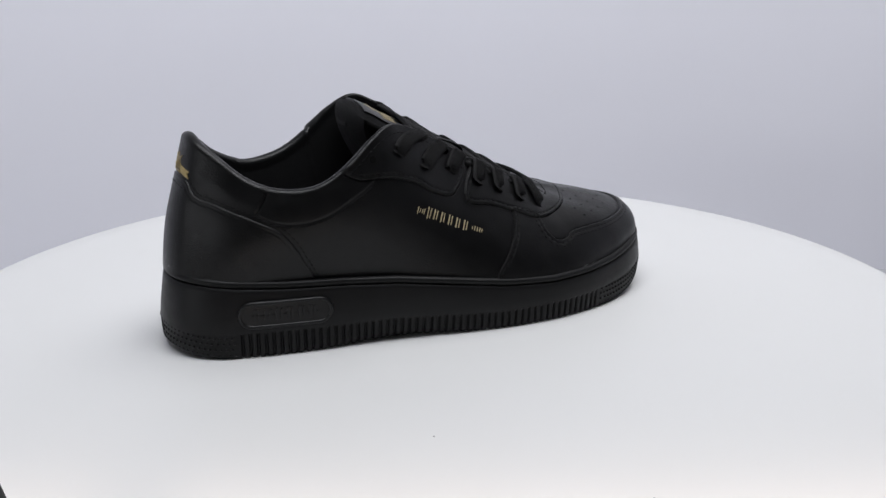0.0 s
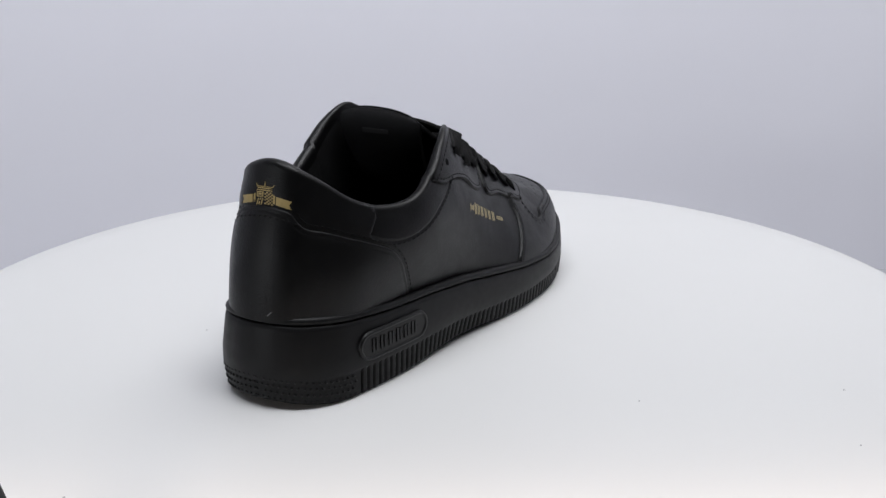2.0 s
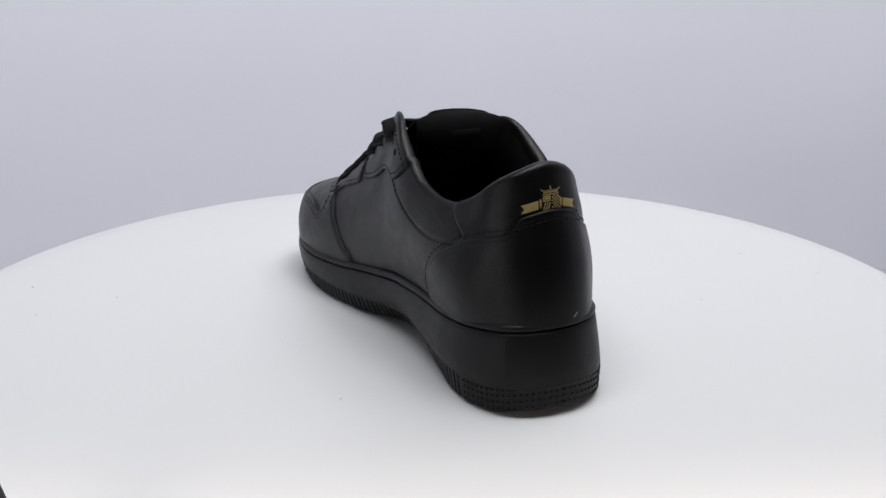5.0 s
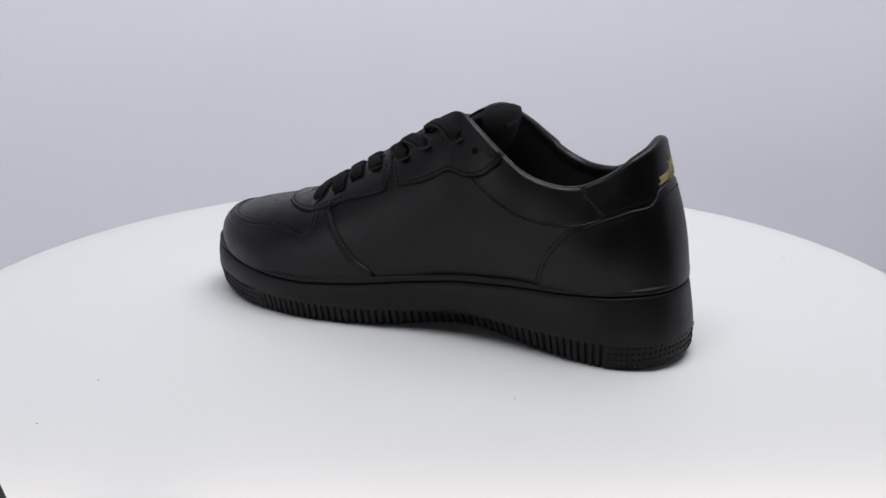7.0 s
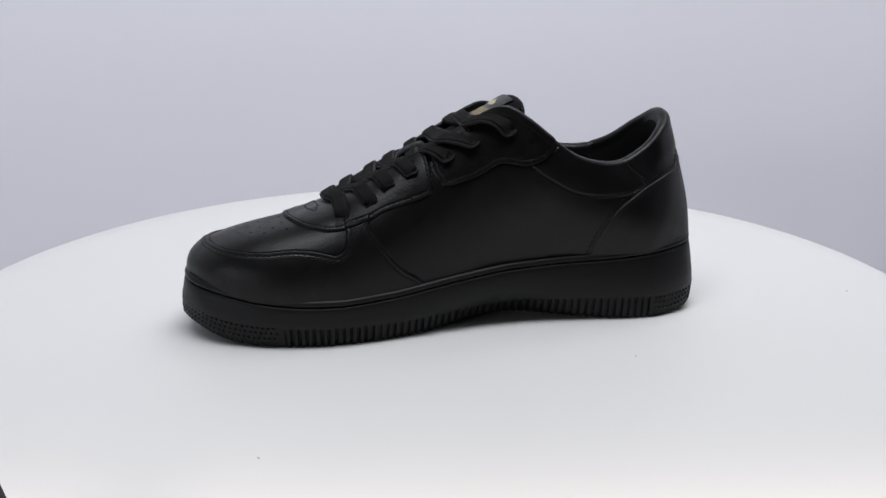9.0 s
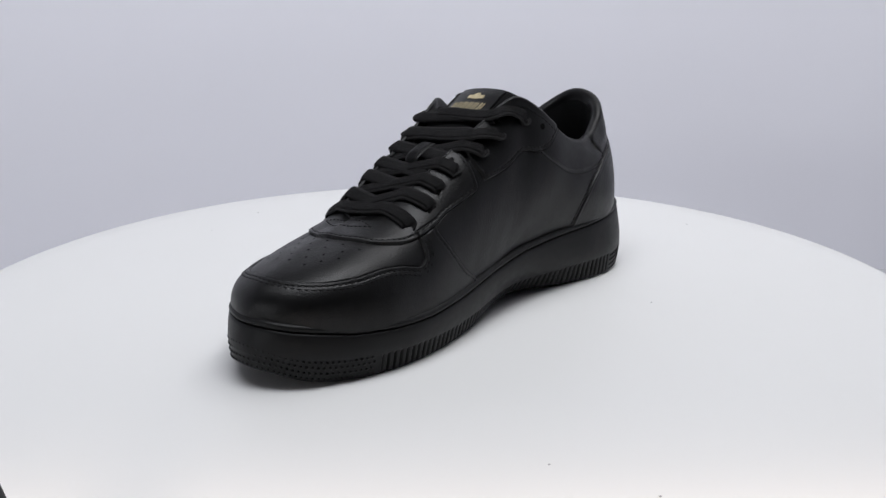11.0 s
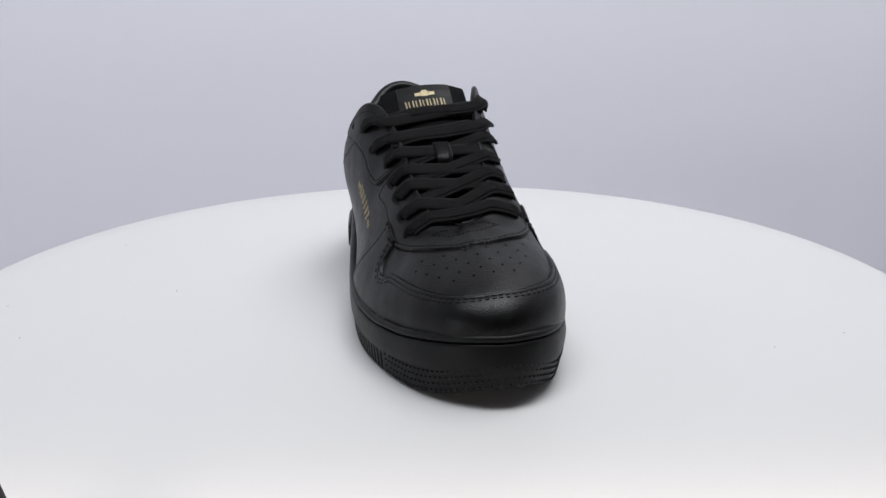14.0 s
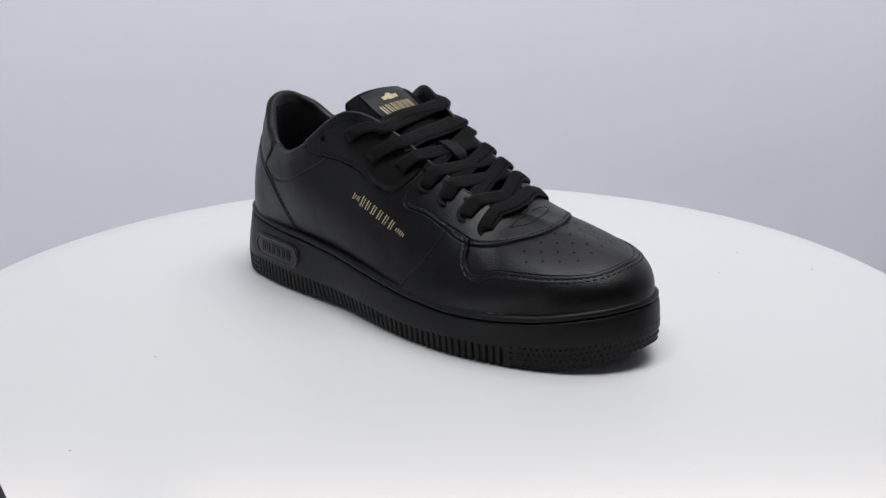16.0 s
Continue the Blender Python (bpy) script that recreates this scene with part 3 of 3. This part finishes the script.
def near_uv(x, y, lo=0.35, hi=0.66):
    """The place on the toe box that lies over x, y."""
    ok = (UU > lo) & (UU < hi) & (VV > 0.3)
    d = np.where(ok, (UP[..., 0] - x) ** 2 + (UP[..., 1] - y) ** 2, 9)
    i, j = np.unravel_index(np.argmin(d), d.shape)
    return i / NU, j / (NV - 1)


for arc in (oval[:5], oval[4:]):
    trail = np.array([near_uv(x / 1000 + 0.0025, y / 1000) for y, x in line(arc, 80)])
    for turn in range(12):
        trail[1:-1] = 0.25 * trail[:-2] + 0.5 * trail[1:-1] + 0.25 * trail[2:]
    stitches("stitching", trail, 0.0, sneaker, 0.0026, 0.002)

# punched holes of the toe box, drawn as dark discs on the leather
dot = disc_mesh("perforation", 0.00075, hole_shade, 8)
for row, (x, ys) in enumerate(((234, (-25, -14, -3, 8, 19, 29)), (240, (-29, -20, -9, 2, 13, 24)), (246, (-25, -15, -4, 7, 18, 27)), (252, (-20, -10, 1, 12, 22)), (258, (-14, -4, 6, 17)))):
    for y in ys:
        u, v = near_uv((x - 0.006 * (y - 2) ** 2) / 1000, y / 1000)
        put("perforation", dot, sneaker).matrix_basis = stand_on(u, v)


# ---------------------------------------------------------------- gold marks
def marks(name, u, v, along, rects, parent, mat, h=0.0003):
    """Small raised plates on the upper round a place; rects are (a0, a1, b0, b1) in mm along and across; a tuple of four corners also goes."""
    pu, pv = local(u, v)
    n = sample(NN, u, v)
    along = np.asarray(along, float)
    along = along - n * (along @ n)
    along /= np.linalg.norm(along)
    across = np.cross(n, along)
    jac = np.linalg.pinv(np.stack([pu, pv], 1))
    verts, faces = [], []
    squash = 0.8 if name.startswith("crest") else 1.0
    for r in rects:
        corners = [(r[0], r[2]), (r[1], r[2]), (r[1], r[3]), (r[0], r[3])] if not isinstance(r[0], tuple) else r
        m, b = len(corners), len(verts)
        for lev in (-0.0002, h):
            for a, c in corners:
                d = jac @ ((along * a + across * c * squash) / 1000)
                verts.append(on_upper(u + d[0], v + d[1], lev))
        faces.append(tuple(b + m + i for i in range(m)))
        faces += [(b + i, b + (i + 1) % m, b + m + (i + 1) % m, b + m + i) for i in range(m)]
    me = bpy.data.meshes.new(name)
    me.from_pydata([tuple(map(float, q)) for q in verts], [], faces)
    me.materials.append(mat)
    return put(name, me, parent)


# side print: six large bars between two groups of small ones
base_p, end_p = on_upper(.2617, .437), on_upper(.2955, .405)
way = end_p - base_p
length = np.linalg.norm(way) * 1000
for i in range(6):
    u, v = .2617 + (.2955 - .2617) * (i + .5) / 6, .437 + (.405 - .437) * (i + .5) / 6
    w = length / 12
    hgt = 2.9 if i else 3.3
    marks("gold_bar", u, v, way, [(-w + .5, -w + 1.2, -hgt, hgt), (-w + 2.4, -w + 2.9, -hgt + .3, hgt - .3)], sneaker, gold)
for j, (s, hgt) in enumerate(((-7.0, 2.0), (-5.2, 1.2), (-3.4, 1.2), (-2.0, 1.6), (length + 1.4, 0.8), (length + 3.0, 1.3), (length + 4.6, 1.3), (length + 6.2, 1.3), (length + 7.6, 1.0))):
    u, v = move(.2617, .437, way / np.linalg.norm(way) * s / 1000) if s < 0 else move(.2955, .405, way / np.linalg.norm(way) * (s - length) / 1000)
    marks("gold_bar", u, v, way, [(-.3, .2, -hgt, hgt)], sneaker, gold)
# crest on the heel: ribbon ends, chequered shield, crown
CV = .775
back = (0, -1, 0)
for side in (-1, 1):
    strips = [(side * x, side * (x + 1.5), -2.7, 2.2)[:4] for x in (6.6, 8.1, 9.6, 11.1)]
    strips = [(min(q[0], q[1]), max(q[0], q[1]), q[2], q[3]) for q in strips]
    ends = [[(12.6, -2.6), (14.3, -2.6), (12.9, -.2), (12.6, -.2)], [(12.6, -.2), (12.9, -.2), (14.3, 2.3), (12.6, 2.3)]]
    strips += [tuple((side * x, y) for x, y in (e if side > 0 else e[::-1])) for e in ends]
    marks("crest_ribbon", .9995, CV, back, strips, sneaker, crest_gold, 0.0004)
shield = [(-5.9, -5.0, -2.4, 2.6), (5.0, 5.9, -2.4, 2.6), (-4.2, -0.5, .6, 1.2), (-4.2, -0.5, 3.2, 3.8), (-4.2, -3.6, .6, 3.8), (-1.1, -.5, .6, 3.8), (-3.2, -1.5, 1.7, 2.8)]
shield += [(0.3 + .95 * i, 1.15 + .95 * i, -3.6 + .95 * j, -2.75 + .95 * j) for i in range(5) for j in range(8) if (i + j) % 2 == 0]
shield += [((-4.4 + 1.2 * i, -4.0), (-3.8 + 1.2 * i, -4.0), (-2.8 + 1.2 * i, -.2), (-3.4 + 1.2 * i, -.2)) for i in range(3)]
marks("crest_shield", .9995, CV, back, shield, sneaker, crest_gold)
marks("crest_crown", .9995, CV, back, [(-4.2, 4.2, 4.6, 5.2), (-3.8, 3.8, 5.7, 6.3), (-4.4, 4.4, 6.8, 7.2), ((-5.4, 8.6), (-4.6, 7.2), (-4.0, 7.2)), ((5.4, 8.6), (4.0, 7.2), (4.6, 7.2)), ((-.4, 7.2), (.4, 7.2), (0, 9.6))], sneaker, crest_gold)


# a trace of dried glue and a loose thread end above the sole's rim
for g in range(7):
    u = .395 + .0045 * g + random.uniform(-.001, .001)
    marks("glue_trace", u, .030 + random.uniform(0, .012), sample(BASE, u + .002, .03) - sample(BASE, u, .03), [(-random.uniform(.6, 2.0), random.uniform(.5, 1.8), -.22, .2)], sneaker, glue, 0.00015)
marks("thread_end", .012, .035, (0.2, -1, 0.9), [(-1.4, 1.6, -.18, .18)], sneaker, glue, 0.0003)


# ---------------------------------------------------------------- sole
NS = 2300


def sole_plan():
    o = ring(SOLE, 4000)
    run = np.concatenate([[0], np.cumsum(np.linalg.norm(np.diff(np.vstack([o, o[:1]]), axis=0), axis=1))])
    s = np.arange(NS) * run[-1] / NS
    c = np.vstack([o, o[:1]])
    o = np.stack([np.interp(s, run, c[:, 0]), np.interp(s, run, c[:, 1])], 1)
    g = np.roll(o, -4, 0) - np.roll(o, 4, 0)
    n = np.stack([g[:, 1], -g[:, 0]], 1) / np.linalg.norm(g, axis=1)[:, None]
    return o, n * np.sign((n * (o - np.array([130, 0]))).sum(1).mean()), s


PLAN, OUTWARD, RUN = sole_plan()
SX, SY = PLAN[:, 0], PLAN[:, 1]
HIGH = band_height(SX)
SPRING = np.where(SX > 236, ((SX - 236) / 55) ** 3 * 10.5, 0) + np.where(SX < 10, ((SX - 10) / 28) ** 2 * 4.2, 0)
ARCH = np.exp(-((SX - 105) / 38) ** 2)
SPRING += np.where(SY > 0, 4.6, 1.8) * ARCH
TUCK = np.where(SY > 0, 9.0, 3.5) * ARCH + 4.4 * step(SY - 8, 25.0) * (0.4 + 0.6 * step(SX - 15, 40.0))
TUCK += np.where(SY < 0, 1.2, 0.0) * step(SX - 60, 60.0) * step(-SY, 20.0)
LEAN_ADD = [-0.5, -0.4, -0.2, -0.2, -0.1, -0, 0, 0, 0, -0, -0.1, -0.2, -0.4, -0.4, -0.2, 0.4, 0.9, 1, 0.7, 0.5, 0.5, 0.4, 0.2, 0.1, 0.1, 0.1, 0.1, 0.1, 0, -0.2, -0.5]
LEAN = lerp(SX, [-18, 0, 40, 220, 270, 291], [4.0, 3.5, 2.0, 1.6, 2.8, 3.2])
LEAN = LEAN + np.interp(RUN / RUN[-1] * len(LEAN_ADD), np.arange(len(LEAN_ADD) + 1), LEAN_ADD + LEAN_ADD[:1])
RIBBED = step(SX - 17, 1.5) * step(235 - SX, 1.5)
SHELF = lerp(SX, [0, 100, 170, 240, 290], [14, 13.5, 10.5, 12, 18])


def wall(inset, z):
    """The sole's outline drawn in by inset at height z, with the tuck at the waist."""
    t = np.clip(1 - (z - SPRING) / 22, 0, 1)
    q = PLAN - OUTWARD * (inset + TUCK * t + LEAN * np.clip((z - 18) / 26, 0, 1.1))[:, None]
    return np.stack([q[:, 0], q[:, 1], z], 1) / 1000


def sole():
    groove = step(np.abs(((RUN / 4.25) % 1) - 0.5) * 4.25 * -1 + 1.05, 0.5) * RIBBED
    one = np.ones(NS)
    rows = [wall(32 * one, SPRING + .6), wall(7 * one, SPRING), wall(2.6 * one + 1.2 * groove, SPRING + .2), wall(1.4 * one + 1.6 * groove, SPRING + 1.2), wall(1.1 * one + 1.7 * groove, SPRING + 2.6)]
    for k in (0.35, 0.6, 0.85):
        rows.append(wall((1.1 - k * .35) * one + 1.7 * groove, SPRING + 2.6 + (SHELF - 2.6 - SPRING) * k))
    rows.append(wall(.75 * one + 0.9 * groove, SHELF))
    rows.append(wall(.55 * one, SHELF + .8))
    rows.append(wall(.1 * one, SHELF + 2.2))
    body = HIGH - 4.6
    for k in (0.3, 0.6, 0.9):
        rows.append(wall((.1 + .5 * k * k) * one, SHELF + 2.2 + (body - SHELF - 2.2) * k))
    rows.append(wall(.75 * one, body - .1))
    rows.append(wall(1.2 * one, body + .2))
    rows.append(wall(2.4 * one, body + .5))
    rows.append(wall(2.4 * one, body + .9))
    for inset, dz in ((1.1, 1.2), (.6, 1.7), (.35, 2.6), (.5, 3.5), (1.1, 4.2), (2.0, 4.6), (3.2, 4.6), (4.6, 4.2), (7.5, 3.2)):
        rows.append(wall(inset * one, body + dz))
    v = np.stack(rows, 1)
    f = grid_faces(NS, len(rows), True).reshape(NS, -1, 4)
    for name, a, b, label in (("outsole", 0, 9, "ribbed black rubber"), ("midsole", 9, 16, "matt black rubber sidewall"), ("welt", 16, len(rows) - 1, "raised black rubber rim")):
        g = f[:, a:b].reshape(-1, 4)
        used, back_i = np.unique(g, return_inverse=True)
        put(name, mesh_of(name, v.reshape(-1, 3)[used], back_i.reshape(-1, 4), rubber), sneaker, label)


sole()


def studs(name, keep):
    """Rows of small rubber points round the toe or the heel."""
    verts, faces = [], []
    for row, (zz, inset) in enumerate(((2.4, 1.2), (5.8, .9), (9.2, .8), (12.4, .6))):
        ring_pts = wall(np.full(NS, inset), SPRING + zz)
        last = -9.0
        for i in np.nonzero(keep)[0]:
            if abs(RUN[i] - last) < 3.0:
                continue
            last = RUN[i] + (1.5 if row % 2 and last < 0 else 0)
            c = ring_pts[i]
            n = np.array([*OUTWARD[i], -0.05])
            t = np.array([-OUTWARD[i][1], OUTWARD[i][0], 0])
            b = len(verts)
            for r, h in ((0.00085, -0.0003), (0.00072, 0.00045), (0.0003, 0.00075)):
                for a in range(6):
                    verts.append(c + n * h + (t * math.cos(a * 1.0472) + np.array([0, 0, 1.0]) * math.sin(a * 1.0472)) * r)
            for j in range(2):
                for a in range(6):
                    faces.append((b + j * 6 + a, b + j * 6 + (a + 1) % 6, b + j * 6 + 6 + (a + 1) % 6, b + j * 6 + 6 + a))
            faces.append(tuple(b + 12 + a for a in range(6)))
    tagged(put(name, mesh_of(name, verts, faces, rubber), sneaker), kind="stuff")


studs("toe_studs", SX > 238)
studs("heel_studs", SX < 15)


# ---------------------------------------------------------------- badge on the sole's outer side
badge_mat = material("dark_plate", (0.0036, 0.0031, 0.0031), 0.32, vary=0.1, grain=80, specular=0.28)
badge_rim = material("dark_rim", (0.0045, 0.0045, 0.005), 0.36, vary=0.1, grain=80, specular=0.3)


def side_point(x, z, h):
    """A place on the outer side wall at x, z in mm, h mm proud."""
    ok = np.where(SY < 0, np.abs(SX - x), 999)
    i = int(np.argmin(ok))
    return np.array([*(PLAN[i] + OUTWARD[i] * (h - .3)), z]) / 1000


def badge():
    x0, x1, zc, r = 17.5, 67.5, 25.0, 7.2
    outline = [(x0 + r + r * math.cos(a), zc + r * math.sin(a)) for a in np.linspace(math.pi / 2, 1.5 * math.pi, 14)]
    for x in np.linspace(x0 + r + 4, x1 - r - 4, 9):
        outline.append((x, zc - r))
    outline += [(x1 - r + r * math.cos(a), zc + r * math.sin(a)) for a in np.linspace(-math.pi / 2, math.pi / 2, 14)]
    for x in np.linspace(x1 - r - 4, x0 + r + 4, 9):
        outline.append((x, zc + r))
    o = np.array(outline)

    def inward(d):
        k = np.clip(o[:, 0], x0 + r, x1 - r)
        c = np.stack([k, 0 * k + zc], 1)
        e = (o - c) / r
        return c + e * (r - d)
    rows = []
    for d, h in ((-0.6, -.6), (-0.5, .15), (0, .9), (.6, 1.0), (1.2, .8), (1.5, .25)):
        rows.append([side_point(x, z, h) for x, z in inward(d)])
    v = np.array(rows).transpose(1, 0, 2)
    rim = put("badge", mesh_of("badge", v.reshape(-1, 3), grid_faces(len(o), 6, True)[:, ::-1], badge_rim), sneaker, "glossy dark oblong badge")
    rows = [[side_point(x, z, .3) for x, z in inward(d)] for d in (1.4, 4.0, 6.9)]
    v = np.array(rows).transpose(1, 0, 2)
    f = [tuple(q) for q in grid_faces(len(o), 3, True)[:, ::-1]]
    put("plate", mesh_of("plate", v.reshape(-1, 3), np.array(f), badge_mat), rim)
    for i in range(6):
        x = 25.3 + i * 5.9
        for a0, a1, b0, b1 in ((0, 1.4, -3.6, 3.6), (2.4, 3.7, -3.2, 3.2)):
            q = [(x + a0, zc + b0), (x + a1, zc + b0), (x + a1, zc + b1), (x + a0, zc + b1)]
            v = [side_point(p, z, .2) for p, z in q] + [side_point(p, z, .85) for p, z in q]
            f = [(4, 5, 6, 7)] + [(k, (k + 1) % 4, 4 + (k + 1) % 4, 4 + k) for k in range(4)]
            put("raised_bar", mesh_of("raised_bar", v, f, badge_rim, False), rim)


badge()


# ---------------------------------------------------------------- what turns
LAG = {2.5: -0.010, 3.0: -0.030}              # the drive slows for a moment here, seconds


def motions():
    rows, turns = [], []
    for k in range(33):
        t = k * 0.5
        spin = pose(0, 0, 0, 0, 0, TURN0 + RATE * (t + LAG.get(t, 0.0)))
        turns.append((t, Matrix.Translation((0, 0, TOP - DESK)) @ spin))
        rows.append((t, Matrix.Translation((0, 0, TOP)) @ spin @ SHOE_AT))
    walk(platter, turns)
    walk(sneaker, rows)


motions()
